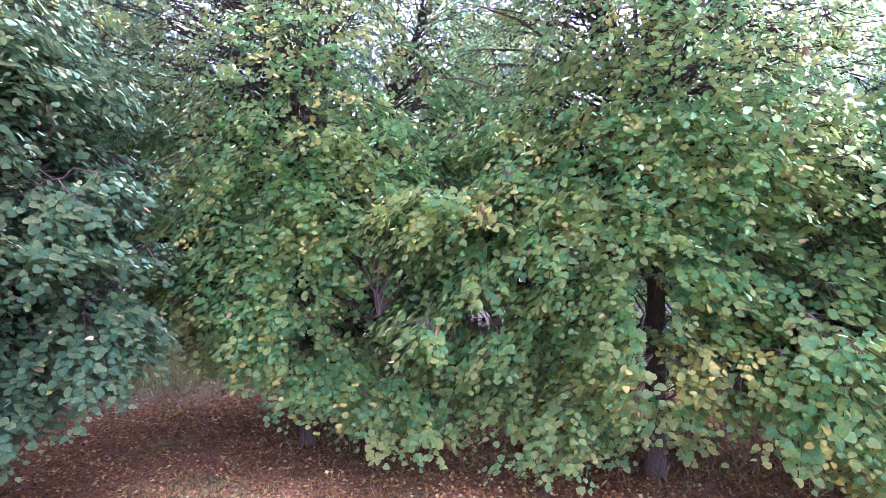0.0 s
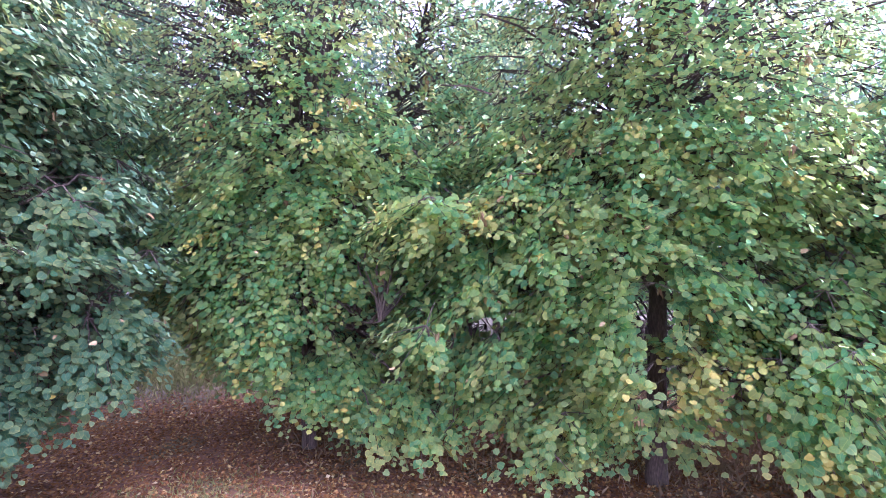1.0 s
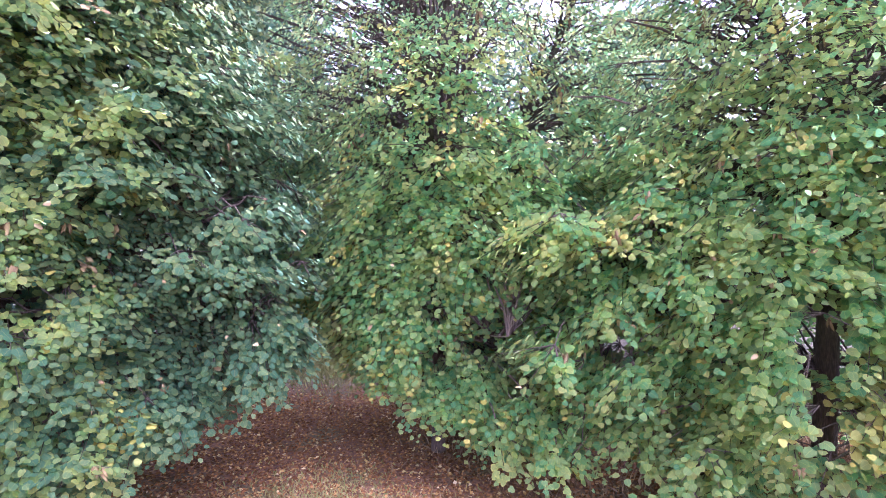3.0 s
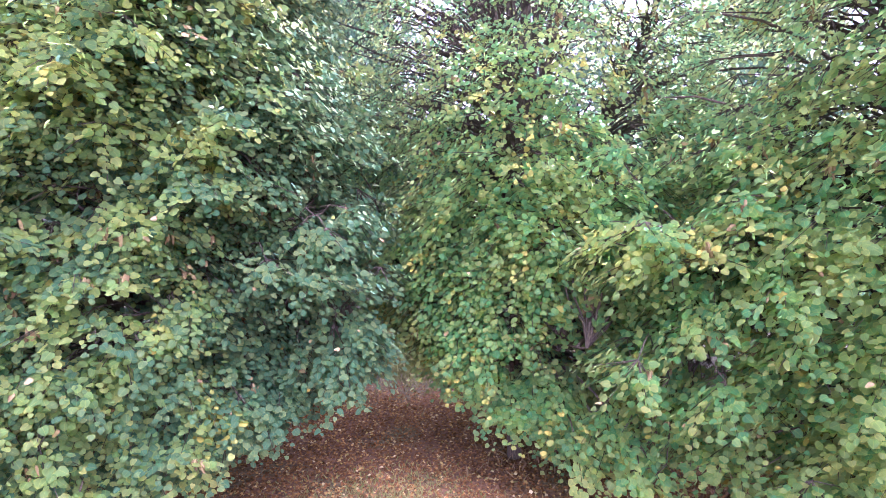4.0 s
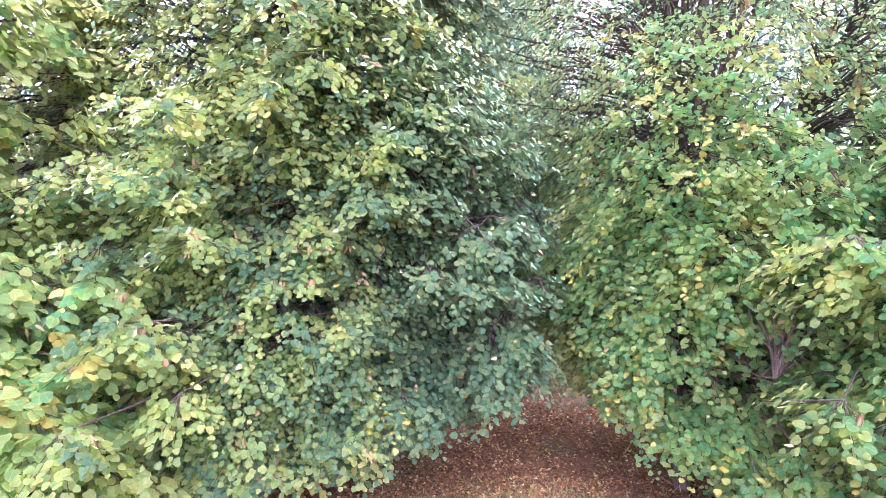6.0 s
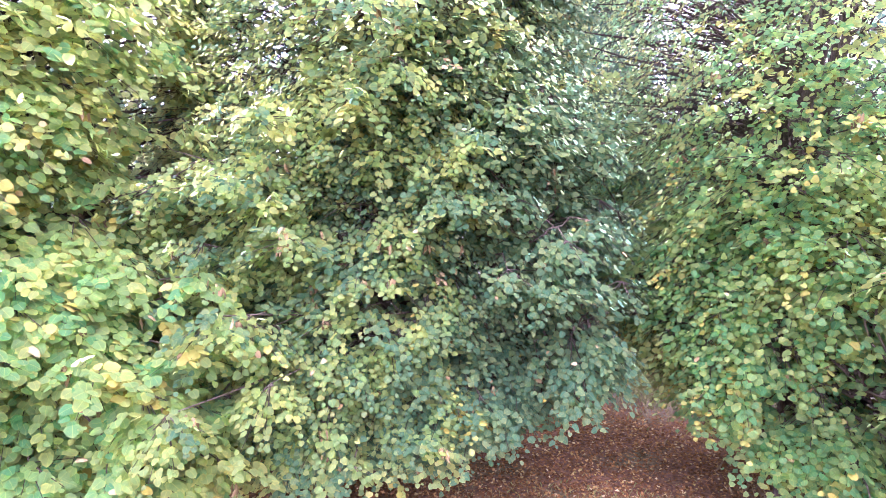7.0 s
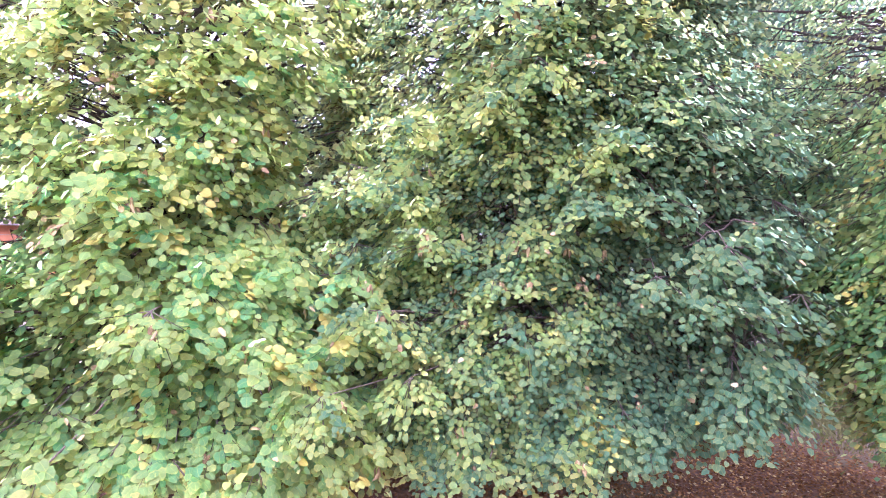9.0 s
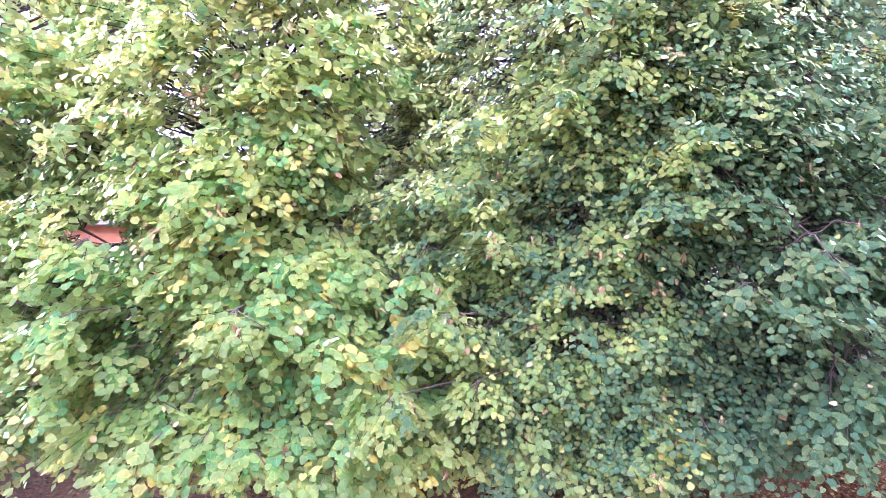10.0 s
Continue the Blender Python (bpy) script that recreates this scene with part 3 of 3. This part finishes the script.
def boxed(name, size, at, mat, parent, edge=0.02, label=""):
    bm = bmesh.new()
    bmesh.ops.create_cube(bm, size=1, matrix=Matrix.Translation(at) @ Matrix.Diagonal((*size, 1)))
    bmesh.ops.bevel(bm, geom=bm.edges[:], offset=edge, segments=1, affect="EDGES")
    me = bpy.data.meshes.new(name)
    bm.to_mesh(me)
    bm.free()
    me.materials.append(mat)
    return part(name, me, parent, label)


def house():
    """A low brick house, far behind the trees."""
    tile = plain_material("clay_tile", [(0.3, (0.06, 0.05, 0.042)), (0.7, (0.1, 0.085, 0.07))], 6, 0.8)
    stone = plain_material("sill_stone", [(0.3, (0.20, 0.17, 0.14)), (0.7, (0.27, 0.23, 0.19))], 3, 0.9)
    wood = plain_material("dark_wood", [(0.3, (0.05, 0.035, 0.025)), (0.7, (0.10, 0.07, 0.05))], 9, 0.7)
    home = tagged(new("house"), "low house of orange brick with a tiled roof", "house")
    boxed("wall", (5.0, 9.0, 2.6), (0, 0, 1.3), brick_material(), home)
    boxed("door", (0.06, 0.95, 2.0), (2.53, 2.9, 1.0), wood, home)
    for y in (-3.2, 4.0):
        win = boxed("window", (0.06, 0.9, 1.1), (2.53, y, 1.5), wood, home)
        boxed("sill", (0.14, 1.05, 0.06), (2.57, y, 0.9), stone, win, 0.01)
    for side in (-1, 1):
        slope = Bag()
        rows = 16
        line = []
        for k in range(rows):
            line += [(2.95 * (1 - k / rows), 2.5 + 1.75 * k / rows), (2.95 * (1 - k / rows), 2.525 + 1.75 * k / rows)]
        line.append((0.0, 4.28))
        v = [(side * x, y, z) for x, z in line for y in (-4.8, 4.8)]
        slope.add(v, [t for k in range(len(line) - 1) for t in ((2 * k, 2 * k + 1, 2 * k + 3), (2 * k, 2 * k + 3, 2 * k + 2))])
        part("roof", slope.mesh("roof", [tile], False, 1.0), home, "brown clay tiles")
    home.matrix_world = pose(-18.6, -6.7, 0, 0, 0, 22)


build_ground()
scatter_fallen()
house()
blades_of_grass("dry_grass", "dry straw-coloured grass round the trunks and beyond them", STRAW,
                [(1.5, 4.4, 0.35, 1100, 0.1), (2.2, 4.4, 0.45, 1500, 0.1), (-0.95, 4.55, 0.2, 350, 0.09), (-0.4, 4.8, 0.5, 1000, 0.09), (0.6, 4.7, 0.5, 1200, 0.1),
                 (1.0, 6.0, 0.8, 1600, 0.14), (3.0, 6.0, 0.8, 1600, 0.14), (-0.8, 6.6, 0.8, 1200, 0.14)], 3)
blades_of_grass("grass", "yellowing green grass between fallen leaves", GRASS,
                [(-3.8, 6.7, 0.55, 6000, 0.09), (-2.9, 6.5, 0.45, 4500, 0.1), (-3.3, 7.6, 0.6, 3000, 0.14), (-1.6, 3.3, 0.3, 3200, 0.05), (-0.8, 3.1, 0.35, 1200, 0.045), (-2.1, 2.6, 0.3, 1500, 0.045)], 4)

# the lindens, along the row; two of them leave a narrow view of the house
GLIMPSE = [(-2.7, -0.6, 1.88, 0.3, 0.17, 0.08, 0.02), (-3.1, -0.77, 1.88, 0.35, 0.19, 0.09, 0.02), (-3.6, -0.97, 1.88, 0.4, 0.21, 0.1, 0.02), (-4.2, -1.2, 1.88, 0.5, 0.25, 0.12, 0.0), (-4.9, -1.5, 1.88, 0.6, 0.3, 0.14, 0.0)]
linden("linden with a dark bare trunk, yellowing green leaves hanging low", (1.33, 3.88, 0), 7.0, (1.2, 0.85), 0, 0.064, 11, 760, 0.041, (0.6, 0.325, 0.075, 0.0),
       lean=(0.06, 0.05), low=0.35, full=0.22, thin=(2.0, 3.3), stems=26, small_top=0.3,
       hem=[(0.0, 3.57, 0.33), (0.31, 3.57, 0.3), (0.4, 3.55, 0.1), (0.73, 3.53, 0.08), (0.9, 3.5, 0.25), (1.1, 3.45, 0.38), (1.2, 3.2, 0.33), (1.4, 3.15, 0.33), (1.45, 3.3, 0.6), (1.6, 3.03, 0.52), (1.75, 2.9, 0.3), (2.0, 2.8, 0.25), (2.4, 3.0, 0.25)],
       forks=[(1.35, (0.35, 0.15, 4.2), 0.05), (1.2, (-0.5, 0.15, 4.0), 0.04), (2.0, (0.7, 0.1, 4.3), 0.035)],
       limbs=[(1.15, (2.35, 3.35, 1.68), 0.026), (1.35, (0.1, 3.85, 1.15), 0.022), (1.0, (1.95, 3.5, 0.75), 0.016)],
       more=[(0.05, 3.72, 1.9, 0.25, 18), (0.0, 3.7, 1.45, 0.25, 20), (0.05, 3.7, 1.0, 0.22, 18), (0.0, 3.7, 0.6, 0.2, 12), (0.24, 3.6, 1.75, 0.22, 14), (0.2, 3.55, 1.3, 0.22, 12), (0.3, 3.6, 0.75, 0.22, 14), (0.6, 3.45, 0.45, 0.2, 16), (2.0, 3.45, 1.3, 0.28, 18), (2.3, 3.2, 1.4, 0.3, 28), (2.1, 3.05, 0.75, 0.25, 20), (2.2, 3.35, 1.0, 0.28, 20), (2.5, 3.4, 1.5, 0.3, 16), (2.2, 3.6, 2.6, 0.35, 18), (0.6, 3.9, 2.7, 0.3, 14), (1.75, 3.0, 0.75, 0.15, 10), (2.4, 3.3, 2.2, 0.3, 20), (0.4, 3.9, 2.4, 0.25, 14), (0.4, 4.1, 3.0, 0.35, 22), (0.3, 4.2, 3.6, 0.4, 18)],
       gaps=[(1.24, 3.6, 1.2, 0.105, 0.3, 0.21, 0.01), (1.11, 3.2, 1.23, 0.095, 0.3, 0.21, 0.01), (1.25, 3.6, 0.72, 0.1, 0.3, 0.19, 0.03), (1.13, 3.2, 0.83, 0.09, 0.3, 0.19, 0.03), (1.25, 3.6, 0.12, 0.12, 0.35, 0.2, 0.0), (1.1, 3.2, 0.25, 0.1, 0.25, 0.13, 0.0), (1.55, 3.7, 0.75, 0.1, 0.6, 0.13, 0.1), (1.6, 3.7, 0.3, 0.16, 0.6, 0.2, 0.05),
             (0.5, 3.9, 1.3, 0.09, 0.6, 0.06, 0.15), (0.2, 3.9, 1.05, 0.1, 0.7, 0.07, 0.1), (2.0, 3.5, 1.1, 0.1, 0.6, 0.06, 0.1), (1.7, 3.45, 1.38, 0.13, 0.4, 0.045, 0.08), (1.95, 3.3, 1.5, 0.13, 0.4, 0.045, 0.08), (2.12, 3.15, 1.58, 0.12, 0.4, 0.045, 0.08), (0.45, 4.2, 2.75, 0.14, 0.8, 0.14, 0.2), (-0.12, 3.6, 2.35, 0.12, 0.4, 0.1, 0.1), (-0.3, 3.6, 2.45, 0.12, 0.4, 0.1, 0.1), (1.52, 4.1, 2.75, 0.16, 0.8, 0.25, 0.15), (1.85, 4.0, 2.65, 0.14, 0.8, 0.15, 0.2), (2.3, 3.8, 2.4, 0.13, 0.8, 0.12, 0.1)],
       spots=[(0.24, 3.4, 1.76, 0.09, 2), (1.4, 3.3, 0.95, 0.16, 2), (1.5, 3.1, 0.6, 0.2, 1), (1.85, 2.95, 0.5, 0.2, 2), (0.65, 3.5, 0.2, 0.15, 2)])
linden("linden with a slender trunk, yellowing leaves hanging low", (-1.13, 4.34, 0), 7.0, (1.35, 1.0), 0, 0.05, 23, 960, 0.039, (0.72, 0.215, 0.065, 0.0),
       lean=(0.12, -0.1), low=0.4, full=0.22, thin=(1.85, 3.2), stems=28, small_top=0.3,
       hem=[(-1.9, 3.5, 0.95), (-1.71, 3.4, 0.8), (-1.5, 3.5, 0.76), (-1.3, 3.65, 0.72), (-1.15, 3.75, 0.4), (-0.97, 3.76, 0.4), (-0.74, 3.83, 0.13), (-0.55, 3.88, 0.27), (-0.41, 3.9, 0.1), (-0.15, 3.7, 0.1), (0.1, 3.7, 0.35)],
       forks=[(1.2, (1.15, 0.3, 3.7), 0.036), (1.5, (-0.25, 0.05, 4.2), 0.035), (1.8, (0.5, 0.3, 4.5), 0.03)],
       limbs=[(1.4, (-2.0, 3.9, 1.55), 0.02), (0.75, (-0.4, 3.6, 1.1), 0.018)],
       # last two boughs: out of sight, added to shade the notch below
       more=[(-0.4, 3.65, 0.55, 0.25, 18), (-2.1, 4.2, 1.6, 0.3, 28), (-2.1, 4.2, 1.15, 0.25, 18), (-2.2, 4.3, 2.3, 0.35, 24), (-2.2, 4.5, 3.1, 0.35, 24), (-0.1, 4.3, 3.0, 0.3, 16), (-2.3, 4.3, 3.8, 0.35, 20), (-2.4, 3.95, 2.6, 0.3, 22), (-2.4, 3.95, 3.3, 0.35, 26), (0.2, 4.3, 2.5, 0.3, 14), (-1.9, 3.7, 4.4, 0.35, 30), (-1.7, 3.6, 5.0, 0.4, 30)],
       gaps=[(-1.02, 4.0, 0.18, 0.12, 0.4, 0.22, 0.05), (-0.9, 3.6, 0.3, 0.1, 0.25, 0.14, 0.05), (-1.0, 4.0, 0.87, 0.07, 0.3, 0.1, 0.1), (-0.88, 3.6, 0.92, 0.06, 0.3, 0.09, 0.1), (-1.0, 4.0, 1.2, 0.06, 0.3, 0.12, 0.15), (-0.87, 3.6, 1.23, 0.055, 0.3, 0.1, 0.15), (-0.6, 3.9, 1.0, 0.14, 0.6, 0.07, 0.15), (-1.07, 4.15, 2.5, 0.17, 0.8, 0.25, 0.15), (-0.7, 4.2, 2.9, 0.15, 0.8, 0.15, 0.25),
             (-0.42, 4.3, 2.52, 0.1, 0.8, 0.1, 0.08), (-0.2, 4.3, 2.42, 0.13, 0.8, 0.09, 0.05), (-0.45, 4.3, 2.75, 0.1, 0.8, 0.12, 0.1), (-1.02, 4.2, 2.0, 0.08, 0.6, 0.16, 0.15), (-0.68, 4.2, 1.78, 0.06, 0.6, 0.12, 0.2), (-1.7, 4.1, 1.58, 0.2, 0.7, 0.05, 0.1)],
       spots=[(-0.9, 3.6, 1.6, 0.16, 1), (-0.3, 3.7, 1.2, 0.12, 2), (-1.0, 3.5, 1.35, 0.14, 1)])
linden("dense green linden with a closed crown down to the ground", (-3.2, 2.45, 0), 9.0, (1.6, 1.05), 50, 0.085, 37, 1230, 0.038, (0.9, 0.09, 0.01, 0.0), green=LEAF_DEEP,
       low=0.28, full=0.3, up_yellow=0.12, olive=(0.3, -0.75), bracts=0.035, per=17,
       hem=[(-2.7, 1.45, 0.3), (-2.45, 2.15, 0.33), (-2.3, 2.4, 0.4), (-2.05, 2.72, 0.5), (-1.9, 2.85, 0.62), (-1.65, 3.05, 0.66), (-1.55, 3.1, 0.95), (-1.6, 3.6, 1.1), (-2.2, 3.6, 0.9), (-2.9, 3.5, 0.7), (-3.6, 1.6, 0.2)],
       limbs=[(0.9, (-1.85, 3.1, 1.2), 0.02), (1.1, (-2.0, 2.8, 1.8), 0.02)],
       # last two boughs: unseen high foliage, added to darken this tree's bright rim
       more=[(-2.6, 1.9, 0.5, 0.2, 26), (-2.9, 1.5, 0.45, 0.22, 20), (-2.35, 2.35, 0.55, 0.15, 14), (-1.75, 3.05, 1.05, 0.13, 18), (-1.95, 3.1, 1.4, 0.25, 32), (-2.3, 3.5, 1.5, 0.25, 14), (-2.3, 3.5, 2.3, 0.3, 14), (-2.0, 3.0, 2.0, 0.28, 28), (-2.1, 3.05, 2.7, 0.28, 24), (-2.3, 2.6, 0.7, 0.22, 24), (-2.0, 2.95, 0.85, 0.16, 18), (-2.85, 1.3, 1.3, 0.3, 28), (-3.0, 1.35, 0.6, 0.28, 24), (-2.9, 1.3, 2.1, 0.3, 20), (-2.4, 2.1, 2.7, 0.3, 34), (-2.2, 2.5, 2.4, 0.25, 26), (-2.2, 2.9, 4.3, 0.4, 40), (-2.1, 3.2, 5.0, 0.4, 40)],
       gaps=[(-2.3, 2.0, 1.48, 0.22, 0.25, 0.05, 0.1), (-2.35, 1.95, 1.3, 0.2, 0.25, 0.035, 0.15), (-2.4, 1.75, 1.98, 0.16, 0.3, 0.12, 0.2), (-2.0, 2.4, 0.95, 0.14, 0.25, 0.04, 0.2)],
       # first three: deep green painted in for shade beside the next linden
       spots=[(-1.95, 3.0, 1.3, 0.65, 0), (-1.95, 3.0, 2.2, 0.6, 0), (-2.1, 2.8, 0.7, 0.4, 0), (-2.0, 1.6, 2.3, 0.12, 2), (-2.2, 2.4, 0.83, 0.1, 2), (-2.65, 2.3, 0.45, 0.12, 2)])
linden("linden turning yellow, dry seed bracts among its leaves", (-3.92, 0.14, 0), 8.4, (1.5, 1.05), 85, 0.075, 41, 820, 0.053, (0.28, 0.635, 0.085, 0.0),
       low=0.25, full=0.3, up_yellow=0.5, bracts=0.08, thin=(2.6, 6),
       hem=[(-2.7, -0.15, 0.38), (-2.7, 1.3, 0.33), (-2.9, 0.5, 0.25), (-3.2, -1.0, 0.2)],
       forks=[(1.4, (0.2, -0.1, 3.9), 0.035), (1.5, (-0.2, -0.4, 4.1), 0.035)],
       more=[(-3.0, 0.5, 0.5, 0.25, 30), (-3.0, -0.2, 0.6, 0.25, 26), (-2.95, 1.1, 0.55, 0.2, 18), (-3.2, -0.9, 1.1, 0.3, 28), (-3.3, -1.0, 2.0, 0.3, 18), (-2.95, 0.75, 1.35, 0.25, 22), (-2.95, 0.9, 0.9, 0.25, 18), (-3.1, 0.3, 1.7, 0.3, 16)],
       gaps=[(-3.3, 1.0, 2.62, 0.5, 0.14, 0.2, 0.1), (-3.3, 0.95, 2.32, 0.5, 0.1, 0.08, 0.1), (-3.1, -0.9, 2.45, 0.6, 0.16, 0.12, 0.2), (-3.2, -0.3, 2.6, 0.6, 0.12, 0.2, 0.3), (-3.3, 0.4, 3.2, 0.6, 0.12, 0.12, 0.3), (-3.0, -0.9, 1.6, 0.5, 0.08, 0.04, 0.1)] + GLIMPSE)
linden("linden turning yellow with an open crown", (-4.2, -2.24, 0), 7.8, (1.4, 1.1), 80, 0.075, 53, 440, 0.053, (0.32, 0.64, 0.04, 0.0),
       full=0.18, up_yellow=0.5, bracts=0.06, thin=(2.5, 5.0), back=0.6,
       limbs=[(2.3, (-3.45, -0.75, 1.75), 0.024), (1.7, (-3.45, -0.85, 1.25), 0.024)],
       more=[(-3.6, -1.6, 1.2, 0.3, 20), (-3.7, -1.5, 1.7, 0.3, 16), (-3.7, -1.4, 2.3, 0.35, 24), (-4.0, -1.9, 3.1, 0.4, 24), (-3.7, -1.3, 0.9, 0.3, 20)],
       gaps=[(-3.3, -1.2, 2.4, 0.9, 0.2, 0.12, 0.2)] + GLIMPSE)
linden("linden with yellow-green drooping lower leaves", (3.64, 3.7, 0), 7.0, (1.35, 0.95), 0, 0.08, 61, 320, 0.044, (0.5, 0.44, 0.06, 0.0),
       full=0.22, low=0.35, thin=(1.8, 3.2), back=0.6,
       more=[(2.5, 3.2, 0.7, 0.28, 24), (2.7, 3.2, 1.4, 0.3, 24), (2.8, 3.4, 2.1, 0.3, 20)],
       gaps=[(2.3, 3.8, 2.4, 0.2, 0.8, 0.12, 0.1)])
for x, y, h, r, s, lo, n, olive in [(-4.1, 5.3, 6.2, 1.15, 14, 2.0, 9000, 0.1), (-2.2, 8.4, 6.4, 1.8, 1, 2.4, 11000, 0.12), (-5.6, 8.2, 6.8, 1.8, 8, 2.0, 17000, 0.04), (-6.4, 4.0, 5.3, 1.6, 5, 0.6, 10000, 0.05), (-7.2, 0.8, 4.2, 1.6, 6, 0.4, 7000, 0.3),
                                     (0.4, 7.4, 4.3, 1.8, 21, 1.6, 9000, 0.3), (3.3, 7.2, 4.3, 1.8, 22, 1.6, 9000, 0.3), (-7.0, 13.0, 4.6, 2.6, 2, 0.3, 10000, 0.4), (-3.0, 13.5, 4.4, 2.6, 3, 0.3, 10000, 0.6), (1.0, 13.5, 4.2, 2.6, 4, 0.3, 10000, 0.6), (5.0, 13.0, 4.6, 2.6, 7, 0.3, 10000, 0.5), (9.0, 11.5, 4.8, 2.6, 9, 0.3, 10000, 0.5),
                                     (-11.5, 9.0, 5.0, 2.6, 10, 0.3, 6000, 0.3), (-13.0, 3.0, 4.6, 2.4, 12, 0.3, 6000, 0.3)]:
    far_tree((x, y, 0), h, r, s, n, lo, 5, olive)
